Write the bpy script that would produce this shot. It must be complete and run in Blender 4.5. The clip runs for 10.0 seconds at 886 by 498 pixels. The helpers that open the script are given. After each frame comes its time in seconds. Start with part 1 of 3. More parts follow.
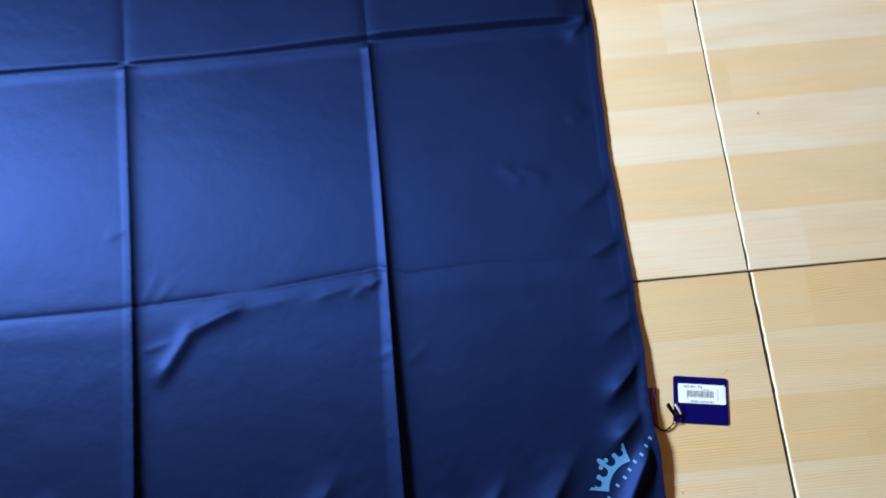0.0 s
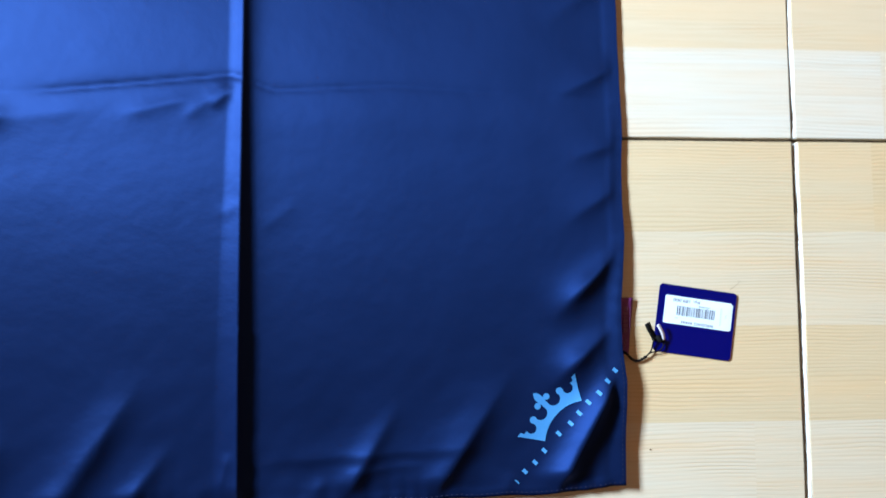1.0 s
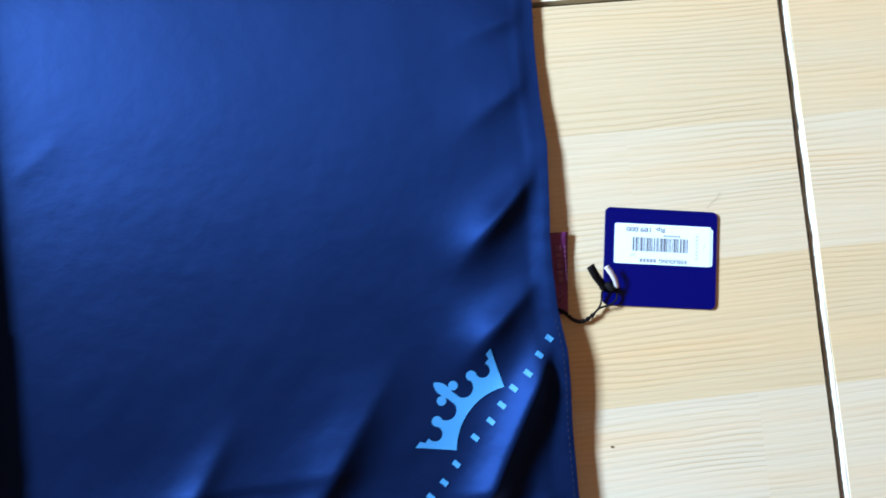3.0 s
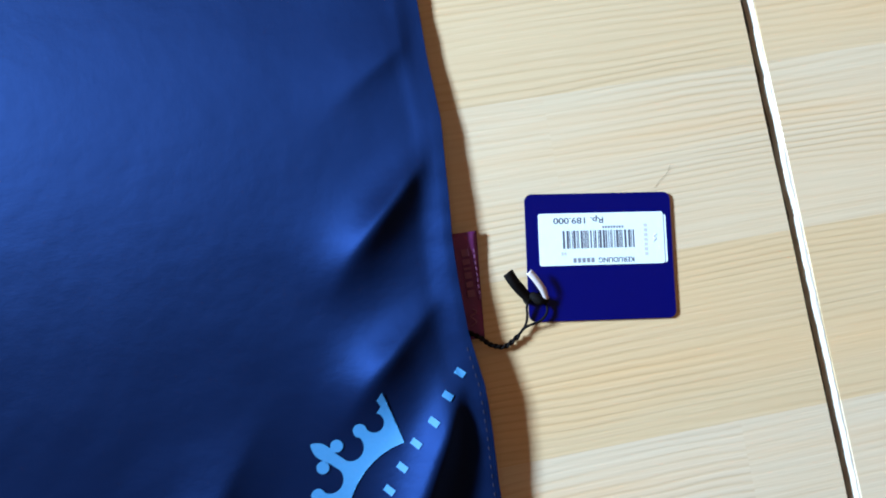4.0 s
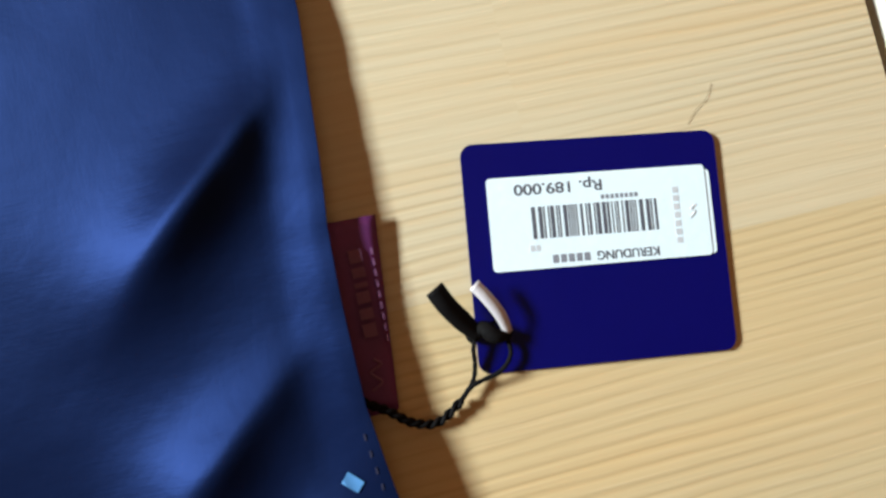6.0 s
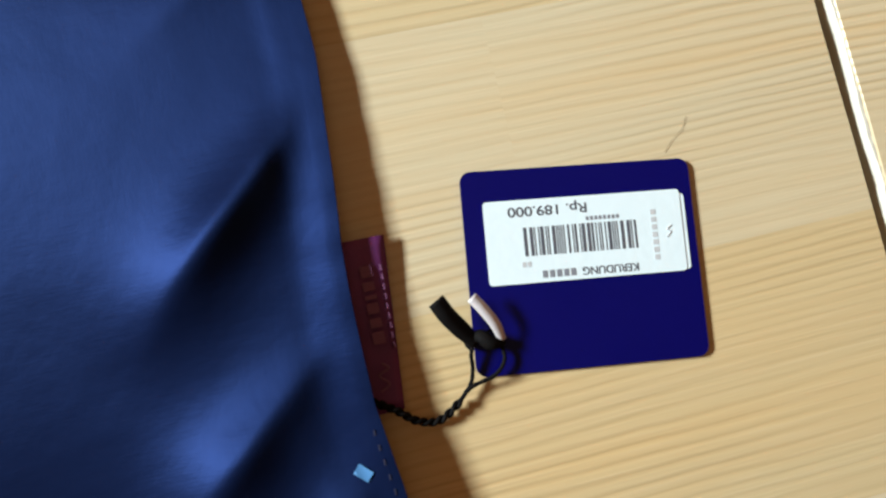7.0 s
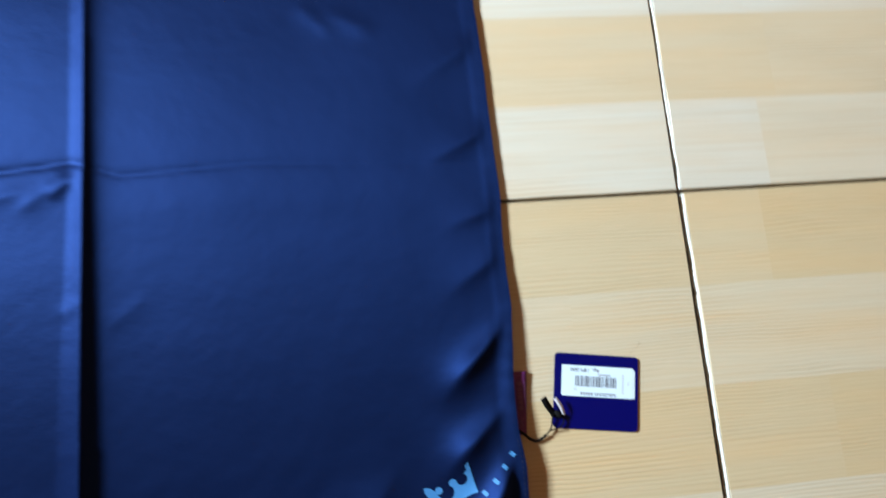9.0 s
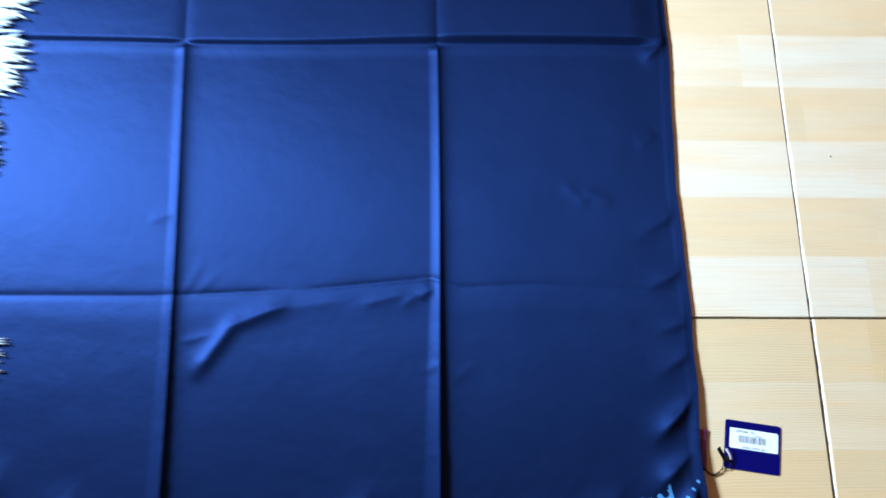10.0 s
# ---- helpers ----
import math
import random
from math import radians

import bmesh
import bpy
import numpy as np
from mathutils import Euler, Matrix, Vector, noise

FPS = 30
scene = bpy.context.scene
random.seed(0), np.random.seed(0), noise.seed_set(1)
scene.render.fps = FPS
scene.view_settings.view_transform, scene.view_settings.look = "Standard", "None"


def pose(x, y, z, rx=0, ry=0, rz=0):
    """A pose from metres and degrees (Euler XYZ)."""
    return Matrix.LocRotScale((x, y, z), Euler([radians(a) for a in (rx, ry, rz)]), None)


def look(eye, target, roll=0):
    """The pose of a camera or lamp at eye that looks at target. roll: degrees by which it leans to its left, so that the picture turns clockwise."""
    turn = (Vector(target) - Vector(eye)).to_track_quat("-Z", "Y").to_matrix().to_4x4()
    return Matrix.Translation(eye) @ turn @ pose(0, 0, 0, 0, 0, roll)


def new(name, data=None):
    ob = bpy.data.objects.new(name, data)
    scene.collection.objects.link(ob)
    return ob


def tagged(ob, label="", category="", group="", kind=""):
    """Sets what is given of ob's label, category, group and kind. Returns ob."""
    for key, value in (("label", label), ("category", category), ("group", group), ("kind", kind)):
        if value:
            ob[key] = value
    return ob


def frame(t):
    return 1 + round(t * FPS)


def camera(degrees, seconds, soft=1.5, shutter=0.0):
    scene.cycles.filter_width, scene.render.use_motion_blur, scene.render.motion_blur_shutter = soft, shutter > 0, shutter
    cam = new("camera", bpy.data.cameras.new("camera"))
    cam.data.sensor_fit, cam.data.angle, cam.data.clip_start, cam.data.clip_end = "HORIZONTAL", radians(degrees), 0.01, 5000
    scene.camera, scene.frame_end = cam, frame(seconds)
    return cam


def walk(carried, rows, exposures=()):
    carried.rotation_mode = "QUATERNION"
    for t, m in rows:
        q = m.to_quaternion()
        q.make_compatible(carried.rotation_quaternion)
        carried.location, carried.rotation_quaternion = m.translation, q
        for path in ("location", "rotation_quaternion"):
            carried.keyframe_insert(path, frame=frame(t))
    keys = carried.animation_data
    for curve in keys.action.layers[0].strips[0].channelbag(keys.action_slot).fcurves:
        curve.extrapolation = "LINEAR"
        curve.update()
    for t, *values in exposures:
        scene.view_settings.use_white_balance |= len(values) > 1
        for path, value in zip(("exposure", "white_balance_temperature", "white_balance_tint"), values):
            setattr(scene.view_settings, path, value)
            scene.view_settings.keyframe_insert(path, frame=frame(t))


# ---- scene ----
cam = camera(66.43, 10.0, soft=1.6, shutter=0.35)
cam.data.dof.use_dof, cam.data.dof.focus_distance, cam.data.dof.aperture_fstop = True, 0.45, 36.0
PATH = [
    (0, (-0.33474, -0.12404, 0.72258), (-0.3266, 0.1174, -0.2478), -3.36),
    (0.5, (-0.31841, -0.09317, 0.58272), (-0.2752, 0.0267, -0.4091), 14.74),
    (0.7, (-0.30321, -0.09567, 0.54126), (-0.2569, -0.0177, -0.4546), 28.59),
    (1, (-0.2831, -0.11102, 0.46683), (-0.2222, -0.0428, -0.529), 41.63),
    (1.3, (-0.26589, -0.12419, 0.41924), (-0.2129, -0.086, -0.5787), 55.29),
    (1.5, (-0.26099, -0.12824, 0.39579), (-0.2078, -0.1046, -0.6025), 67.18),
    (2, (-0.24802, -0.13032, 0.35629), (-0.173, -0.1001, -0.6404), 67.28),
    (2.2, (-0.24524, -0.1318, 0.34978), (-0.1764, -0.1167, -0.6477), 76.15),
    (3.3, (-0.18126, -0.13078, 0.30827), (-0.1294, -0.075, -0.6889), 35.62),
    (3.5, (-0.16943, -0.1304, 0.29409), (-0.1267, -0.0899, -0.7042), 38.30),
    (4, (-0.15535, -0.13552, 0.24946), (-0.075, -0.065, -0.7448), 38.79),
    (4.5, (-0.13925, -0.13638, 0.22056), (-0.088, -0.0671, -0.7757), 25.34),
    (4.7, (-0.13618, -0.13694, 0.20705), (-0.0832, -0.0717, -0.7894), 27.45),
    (5, (-0.14058, -0.13968, 0.18565), (-0.0628, -0.0518, -0.8074), 29.94),
    (5.5, (-0.13311, -0.12966, 0.14898), (-0.0087, -0.0814, -0.8421), 57.00),
    (5.7, (-0.12923, -0.12921, 0.13813), (-0.0068, -0.0923, -0.8537), 60.28),
    (6.8, (-0.12476, -0.13146, 0.15135), (-0.0139, -0.0463, -0.8388), 39.31),
    (7, (-0.12702, -0.12995, 0.15586), (-0.014, -0.0632, -0.8355), 46.43),
    (7.2, (-0.12946, -0.12877, 0.16167), (0.0042, -0.0558, -0.8267), 48.31),
    (7.5, (-0.12937, -0.13098, 0.18895), (-0.0219, -0.0656, -0.8031), 45.65),
    (8, (-0.15181, -0.13654, 0.24244), (-0.0454, -0.0711, -0.7497), 45.52),
    (8.3, (-0.14607, -0.12775, 0.28582), (-0.0708, -0.0369, -0.7072), 27.01),
    (8.5, (-0.16132, -0.12855, 0.32839), (-0.0608, -0.0168, -0.6602), 31.13),
    (8.8, (-0.19254, -0.11463, 0.39364), (-0.0766, 0.0128, -0.5914), 35.4),
    (9, (-0.22102, -0.10859, 0.43576), (-0.1035, 0.068, -0.5415), 29.25),
    (9.3, (-0.26987, -0.1142, 0.50655), (-0.1992, 0.1046, -0.4667), 16.09),
    (9.5, (-0.30265, -0.12175, 0.55504), (-0.2558, 0.1194, -0.4143), 10.91),
    (10, (-0.39997, -0.10425, 0.70151), (-0.383, 0.1406, -0.2679), 4.13),
]
EXPOSURE = [(0.0, -0.08, 6030, 8), (1.0, 0.3, 5200, 6), (2.2, 0.48, 5010, 5), (3.5, 0.24, 5060, 5), (4.5, 0.1, 5310, 5), (5.5, 0.01, 6210, 4), (7.0, -0.14, 6730, 4), (7.5, -0.16, 6730, 4), (8.5, -0.13, 6220, 3), (9.0, -0.04, 5600, 4), (9.5, 0.13, 5580, 5), (10.0, 0.25, 5280, 5)]
walk(cam, [(t, look(eye, target, roll)) for t, eye, target, roll in PATH], EXPOSURE)

# ---- light ----
world = bpy.data.worlds.new("sky")
scene.world = world
world.use_nodes = True
wn = world.node_tree
sky = wn.nodes.new("ShaderNodeTexSky")
sky.sky_type = "NISHITA"
sky.sun_disc = False
sky.sun_elevation = radians(48)
sky.sun_rotation = radians(250)
wn.links.new(sky.outputs["Color"], wn.nodes["Background"].inputs["Color"])
wn.nodes["Background"].inputs["Strength"].default_value = 0.12

WIN_Y0, WIN_Y1, WIN_Z0, WIN_Z1 = 0.24, 0.94, 0.74, 1.18
ROOM_W, ROOM_E, ROOM_S, ROOM_N, ROOM_H = -1.75, 2.0, -2.4, 2.0, 2.7

lamp_data = bpy.data.lights.new("window_daylight", "AREA")
lamp_data.shape = "RECTANGLE"
lamp_data.size, lamp_data.size_y = WIN_Y1 - WIN_Y0 - 0.1, WIN_Z1 - WIN_Z0 - 0.1
lamp_data.energy = 148
lamp_data.color = (0.88, 0.96, 1.0)
lamp = new("window_daylight", lamp_data)
lamp.matrix_world = look((ROOM_W - 0.05, (WIN_Y0 + WIN_Y1) / 2, (WIN_Z0 + WIN_Z1) / 2),
                         (ROOM_W + 1.0, (WIN_Y0 + WIN_Y1) / 2, (WIN_Z0 + WIN_Z1) / 2))


# ---- materials ----
class Mat:
    """A small wrapper round one node material."""

    def __init__(self, name, **base):
        self.m = bpy.data.materials.new(name)
        self.m.use_nodes = True
        self.t = self.m.node_tree
        self.b = self.t.nodes["Principled BSDF"]
        for key, value in base.items():
            self.b.inputs[key.replace("_", " ")].default_value = value

    def node(self, kind, ins=None, operation="", dimensions=""):
        n = self.t.nodes.new(kind)
        if operation:
            n.operation = operation
        if dimensions:
            n.noise_dimensions = dimensions
        for k, v in (ins or {}).items():
            if isinstance(v, bpy.types.NodeSocket):
                self.t.links.new(v, n.inputs[k])
            else:
                n.inputs[k].default_value = v
        return n

    def math(self, op, a, b=0.0, c=0.0):
        return self.node("ShaderNodeMath", {0: a, 1: b, 2: c}, operation=op).outputs[0]

    def mix(self, fac, a, b, blend="MIX"):
        n = self.node("ShaderNodeMix")
        n.data_type, n.blend_type = "RGBA", blend
        for k, v in ((0, fac), (6, a), (7, b)):
            if isinstance(v, bpy.types.NodeSocket):
                self.t.links.new(v, n.inputs[k])
            else:
                n.inputs[k].default_value = v
        return n.outputs[2]

    def ramp(self, fac, stops):
        n = self.node("ShaderNodeValToRGB", {"Fac": fac})
        cr = n.color_ramp
        while len(cr.elements) < len(stops):
            cr.elements.new(0.5)
        for e, (p, c) in zip(cr.elements, stops):
            e.position, e.color = p, (*c, 1) if len(c) == 3 else c
        return n.outputs[0]

    def to(self, name, value):
        self.t.links.new(value, self.b.inputs[name])

    def bump(self, height, strength, distance, after=None):
        n = self.node("ShaderNodeBump", {"Height": height, "Strength": strength, "Distance": distance})
        if after is not None:
            self.t.links.new(after, n.inputs["Normal"])
        return n.outputs[0]

    def position(self):
        return self.node("ShaderNodeNewGeometry").outputs["Position"]

    def scaled(self, vec, sx, sy, sz):
        return self.node("ShaderNodeVectorMath", {0: vec, 1: (sx, sy, sz)}, operation="MULTIPLY").outputs[0]

    def noise(self, vec, scale, detail=3.0, rough=0.5, distort=0.0):
        return self.node("ShaderNodeTexNoise", {"Vector": vec, "Scale": scale, "Detail": detail,
                                                "Roughness": rough, "Distortion": distort}).outputs["Fac"]


def wood_tile_material(name, stops, veins):
    """Glazed ceramic printed as pale pine strips, grain along x."""
    k = Mat(name, Roughness=0.33, IOR=1.5)
    p = k.position()
    sep = k.node("ShaderNodeSeparateXYZ", {0: p})
    x, y = sep.outputs[0], sep.outputs[1]
    band = k.math("FLOOR", k.math("DIVIDE", y, 0.4 / 6))
    brnd = k.node("ShaderNodeTexWhiteNoise", {"W": k.math("ADD", band, 3.7)}, dimensions="1D").outputs["Value"]
    cell = k.math("FLOOR", k.math("DIVIDE", k.math("ADD", x, k.math("MULTIPLY", brnd, 0.9)), 0.31))
    cv = k.node("ShaderNodeCombineXYZ", {0: cell, 1: band})
    crnd = k.node("ShaderNodeTexWhiteNoise", {"Vector": cv.outputs[0]}, dimensions="2D").outputs["Value"]
    alt = k.math("SUBTRACT", 1.0, k.math("PINGPONG", band, 1.0))
    tone = k.math("ADD", k.math("MULTIPLY", alt, 0.52), k.math("MULTIPLY_ADD", crnd, 0.34, 0.05))
    base = k.ramp(tone, stops)
    # each strip carries its own stretch of grain
    shift = k.node("ShaderNodeCombineXYZ", {0: k.math("MULTIPLY", crnd, 7.0), 1: k.math("MULTIPLY", crnd, 0.31), 2: crnd})
    gp = k.node("ShaderNodeVectorMath", {0: p, 1: shift.outputs[0]}, operation="ADD").outputs[0]
    warp = k.noise(k.scaled(gp, 5.0, 22.0, 1.0), 1.0, 2.0)
    wy = k.math("ADD", k.node("ShaderNodeSeparateXYZ", {0: gp}).outputs[1], k.math("ADD", k.math("MULTIPLY", warp, 0.016), k.math("MULTIPLY", k.noise(k.scaled(gp, 45.0, 110.0, 1.0), 1.0, 2.0), 0.0009)))
    ring = k.math("SINE", k.math("MULTIPLY", wy, 2300.0))
    ring = k.math("MULTIPLY_ADD", ring, 0.5, 0.5)
    patch = k.ramp(k.noise(k.scaled(gp, 7.0, 34.0, 1.0), 1.0, 3.0), [(0.45, (veins, veins, veins)), (0.68, (1, 1, 1))])
    streak = k.noise(k.scaled(gp, 6.0, 330.0, 1.0), 1.0, 4.0, 0.6)
    fibre = k.noise(k.scaled(gp, 40.0, 1500.0, 1.0), 1.0, 2.0)
    line = k.math("MULTIPLY", k.math("POWER", ring, 2.2), patch)
    col = k.mix(k.math("MULTIPLY", line, 0.48), base, (0.42, 0.29, 0.14, 1))
    col = k.mix(k.ramp(streak, [(0.42, (0, 0, 0)), (0.75, (0.36, 0.36, 0.36))]), col, (0.52, 0.39, 0.23, 1))
    col = k.mix(k.ramp(fibre, [(0.5, (0, 0, 0)), (0.85, (0.22, 0.22, 0.22))]), col, (0.74, 0.63, 0.46, 1))
    wide = k.noise(k.scaled(p, 4.0, 38.0, 1.0), 1.0, 3.0)
    col = k.mix(k.ramp(wide, [(0.42, (0, 0, 0)), (0.75, (0.38, 0.38, 0.38))]), col, (0.66, 0.43, 0.19, 1))
    tile = k.node("ShaderNodeObjectInfo").outputs["Random"]
    col = k.node("ShaderNodeHueSaturation", {"Color": col, "Value": k.math("MULTIPLY_ADD", tile, 0.06, 0.97)}).outputs[0]
    k.to("Base Color", col)
    k.to("Roughness", k.math("MULTIPLY_ADD", k.noise(p, 60.0, 3.0), 0.16, 0.30))
    rel = k.math("ADD", k.math("MULTIPLY", line, -0.6), k.math("MULTIPLY", fibre, 0.4))
    k.to("Normal", k.bump(rel, 0.35, 0.0006))
    return k.m


def satin_material(name, tone, sheen_tone):
    k = Mat(name, Roughness=0.48, Metallic=0.6)
    p = k.position()
    cloud = k.noise(p, 14.0, 3.0)
    k.to("Base Color", k.mix(cloud, tone, sheen_tone))
    warp = k.noise(k.scaled(p, 2200.0, 240.0, 240.0), 1.0, 2.0)
    weft = k.noise(k.scaled(p, 160.0, 2400.0, 240.0), 1.0, 2.0)
    n = k.bump(k.math("ADD", warp, weft), 0.06, 0.0003)
    n = k.bump(k.noise(p, 90.0, 4.0), 0.11, 0.002, n)
    k.to("Normal", k.bump(k.noise(p, 30.0, 2.0), 0.08, 0.004, n))
    k.to("Roughness", k.math("MULTIPLY_ADD", cloud, 0.06, 0.49))
    k.b.inputs["Anisotropic"].default_value = 0.68
    k.to("Tangent", k.node("ShaderNodeCombineXYZ", {0: 1.0, 1: 0.0, 2: 0.0}).outputs[0])
    k.b.inputs["Specular IOR Level"].default_value = 0.2
    k.b.inputs["Specular Tint"].default_value = (0.15, 0.42, 1.0, 1)
    return k.m


def plain(name, col, rough=0.5, metal=0.0, grain=120.0, depth=0.0003, vary=0.12, strength=0.25):
    """A surface of one colour with grain at two scales."""
    k = Mat(name, Roughness=rough, Metallic=metal)
    p = k.position()
    a, b = k.noise(p, grain, 4.0), k.noise(p, grain / 11, 2.0)
    mixv = k.math("ADD", k.math("MULTIPLY", a, 0.5), k.math("MULTIPLY", b, 0.5))
    lo = tuple(c * (1 - vary) for c in col) + (1,)
    hi = tuple(min(1, c * (1 + vary)) for c in col) + (1,)
    k.to("Base Color", k.mix(mixv, lo, hi))
    k.to("Normal", k.bump(a, strength, depth))
    k.to("Roughness", k.math("MULTIPLY_ADD", b, 0.15, max(0.02, rough - 0.07)))
    return k.m


M_TILE = wood_tile_material("wood_print_tile", [(0.0, (0.58, 0.47, 0.30)), (0.45, (0.60, 0.51, 0.355)), (0.75, (0.615, 0.56, 0.44)), (1.0, (0.625, 0.59, 0.495))], 0.05)
M_TILE_WARM = wood_tile_material("warm_wood_print_tile", [(0.0, (0.55, 0.425, 0.235)), (0.45, (0.575, 0.47, 0.295)), (0.75, (0.59, 0.52, 0.38)), (1.0, (0.61, 0.555, 0.435))], 0.22)
M_GROUT_BED = plain("dirty_grout", (0.13, 0.11, 0.085), 0.95, grain=900.0, depth=0.0008, vary=0.4, strength=0.6)
# whitish colour that stands in for light on a tile's edge
M_LIT_EDGE = plain("lit_tile_edge", (0.64, 0.61, 0.54), 0.85, grain=900.0, depth=0.0004, vary=0.15, strength=0.4)
M_SATIN = satin_material("navy_satin", (0.0060, 0.0122, 0.052, 1), (0.0076, 0.0150, 0.063, 1))
M_PRINT = plain("light_blue_print", (0.058, 0.185, 0.41), 0.6, grain=700.0)
M_PRINT.node_tree.nodes["Principled BSDF"].inputs["Specular IOR Level"].default_value = 0.25
M_THREAD = plain("lilac_thread", (0.008, 0.010, 0.042), 0.7, grain=2000.0)
M_CARD = plain("navy_card", (0.0008, 0.0010, 0.085), 0.34, grain=400.0, vary=0.08)
M_CARD.node_tree.nodes["Principled BSDF"].inputs["Specular IOR Level"].default_value = 0.22
M_PAPER = plain("white_paper", (0.70, 0.82, 0.90), 0.55, grain=500.0, vary=0.04)
M_INK = plain("black_ink", (0.085, 0.09, 0.115), 0.6, grain=1500.0)
M_FAINT = plain("worn_ink", (0.20, 0.21, 0.25), 0.6, grain=1500.0)
M_GREY = plain("grey_ink", (0.50, 0.52, 0.56), 0.6, grain=1500.0)
M_MAROON = plain("maroon_ribbon", (0.125, 0.020, 0.135), 0.6, grain=1800.0, vary=0.25)
M_LILAC = plain("lilac_weave", (0.165, 0.06, 0.155), 0.65, grain=1800.0)
M_CORD = plain("black_cord", (0.006, 0.0055, 0.006), 0.7, grain=2500.0, vary=0.4)
M_CORD.node_tree.nodes["Principled BSDF"].inputs["Specular IOR Level"].default_value = 0.06
# the ribbon's gloss, put into a pale base colour
M_SATINBLACK = plain("ribbon_gloss", (0.55, 0.52, 0.55), 0.25, grain=1500.0)
M_WHITE = plain("white_yarn", (0.42, 0.52, 0.62), 0.8, grain=900.0)
# unseen walls and ceiling, tinted to warm the light bounced into shadows
M_WALL = plain("wall_bounce", (0.30, 0.113, 0.03), 0.85, grain=40.0, vary=0.05)
M_CEIL = plain("ceiling_bounce", (0.22, 0.155, 0.092), 0.9, grain=40.0, vary=0.04)
M_FRAME = plain("window_frame_wood", (0.30, 0.17, 0.08), 0.5, grain=60.0)
M_DUST = plain("dark_crumb", (0.10, 0.06, 0.03), 0.8, grain=2000.0)


# ---- builders ----
def from_bm(name, bm, material):
    me = bpy.data.meshes.new(name)
    bm.to_mesh(me)
    bm.free()
    me.materials.append(material)
    return me


def part(name, bm, material, parent, label="", kind=""):
    ob = new(name, from_bm(name, bm, material))
    ob.parent = parent
    return tagged(ob, label, kind=kind)


def smooth(ob):
    for poly in ob.data.polygons:
        poly.use_smooth = True
    return ob


def box(bm, x0, y0, z0, x1, y1, z1, bevel=0.0, m=None):
    got = bmesh.ops.create_cube(bm, size=1.0, matrix=Matrix.Translation(((x0 + x1) / 2, (y0 + y1) / 2, (z0 + z1) / 2))
                                @ Matrix.Diagonal((x1 - x0, y1 - y0, z1 - z0, 1)))
    vs = got["verts"]
    if bevel:
        es = list({e for v in vs for e in v.link_edges})
        r = bmesh.ops.bevel(bm, geom=es, offset=bevel, segments=2, affect="EDGES", profile=0.5)
        vs = list({v for f in r["faces"] for v in f.verts} | {v for v in vs if v.is_valid})
    if m is not None:
        bmesh.ops.transform(bm, matrix=m, verts=[v for v in vs if v.is_valid])
    return bm


def smoothstep(a, b, v):
    t = np.clip((v - a) / (b - a), 0, 1)
    return t * t * (3 - 2 * t)


def tube(bm, pts, radius, sides=8):
    """A closed round cord along points."""
    pts = [Vector(p) for p in pts]
    rings = []
    for i, p in enumerate(pts):
        d = (pts[min(i + 1, len(pts) - 1)] - pts[max(i - 1, 0)]).normalized()
        side = d.cross(Vector((0, 0, 1)))
        side = side.normalized() if side.length > 1e-4 else Vector((1, 0, 0))
        up = side.cross(d)
        r = radius(i / (len(pts) - 1)) if callable(radius) else radius
        ring = []
        for s in range(sides):
            a = 2 * math.pi * s / sides
            ring.append(bm.verts.new(p + (side * math.cos(a) + up * math.sin(a)) * r))
        rings.append(ring)
    for a, b in zip(rings, rings[1:]):
        for s in range(sides):
            bm.faces.new((a[s], a[(s + 1) % sides], b[(s + 1) % sides], b[s]))
    bm.faces.new(rings[0][::-1])
    bm.faces.new(rings[-1])
    return bm


def curve_points(keys, n=40):
    """A smooth line through a few places."""
    keys = [Vector(k) for k in keys]
    out = []
    ext = [keys[0] * 2 - keys[1]] + keys + [keys[-1] * 2 - keys[-2]]
    per = max(2, n // (len(keys) - 1))
    for i in range(1, len(ext) - 2):
        a, b, c, d = ext[i - 1:i + 3]
        for s in range(per):
            t = s / per
            out.append(0.5 * (2 * b + (c - a) * t + (2 * a - 5 * b + 4 * c - d) * t * t + (3 * b - a - 3 * c + d) * t ** 3))
    out.append(keys[-1])
    return out


# ---- the room: walls and ceiling added out of view to bounce warm light ----
def wall(name, boxes, label):
    bm = bmesh.new()
    for b in boxes:
        box(bm, *b)
    ob = new(name, from_bm(name, bm, M_WALL))
    return tagged(ob, label, "wall", kind="structure")


W, E, S, N, H, T = ROOM_W, ROOM_E, ROOM_S, ROOM_N, ROOM_H, 0.15
wall("wall_west", [(W - T, S - T, -0.02, W, WIN_Y0, H), (W - T, WIN_Y1, -0.02, W, N + T, H),
                   (W - T, WIN_Y0, -0.02, W, WIN_Y1, WIN_Z0), (W - T, WIN_Y0, WIN_Z1, W, WIN_Y1, H)],
     "unseen brown wall with a window, added for warm bounce light")
wall("wall_east", [(E, S - T, -0.02, E + T, N + T, H)], "unseen brown wall, added for warm bounce light")
wall("wall_north", [(W, N, -0.02, E, N + T, H)], "unseen brown wall, added for warm bounce light")
wall("wall_south", [(W, S - T, -0.02, E, S, H)], "unseen brown wall, added for warm bounce light")
bm = bmesh.new()
box(bm, W - T, S - T, H, E + T, N + T, H + 0.12)
tagged(new("ceiling", from_bm("ceiling", bm, M_CEIL)), "unseen brownish ceiling, added for warm bounce light", "ceiling", kind="structure")

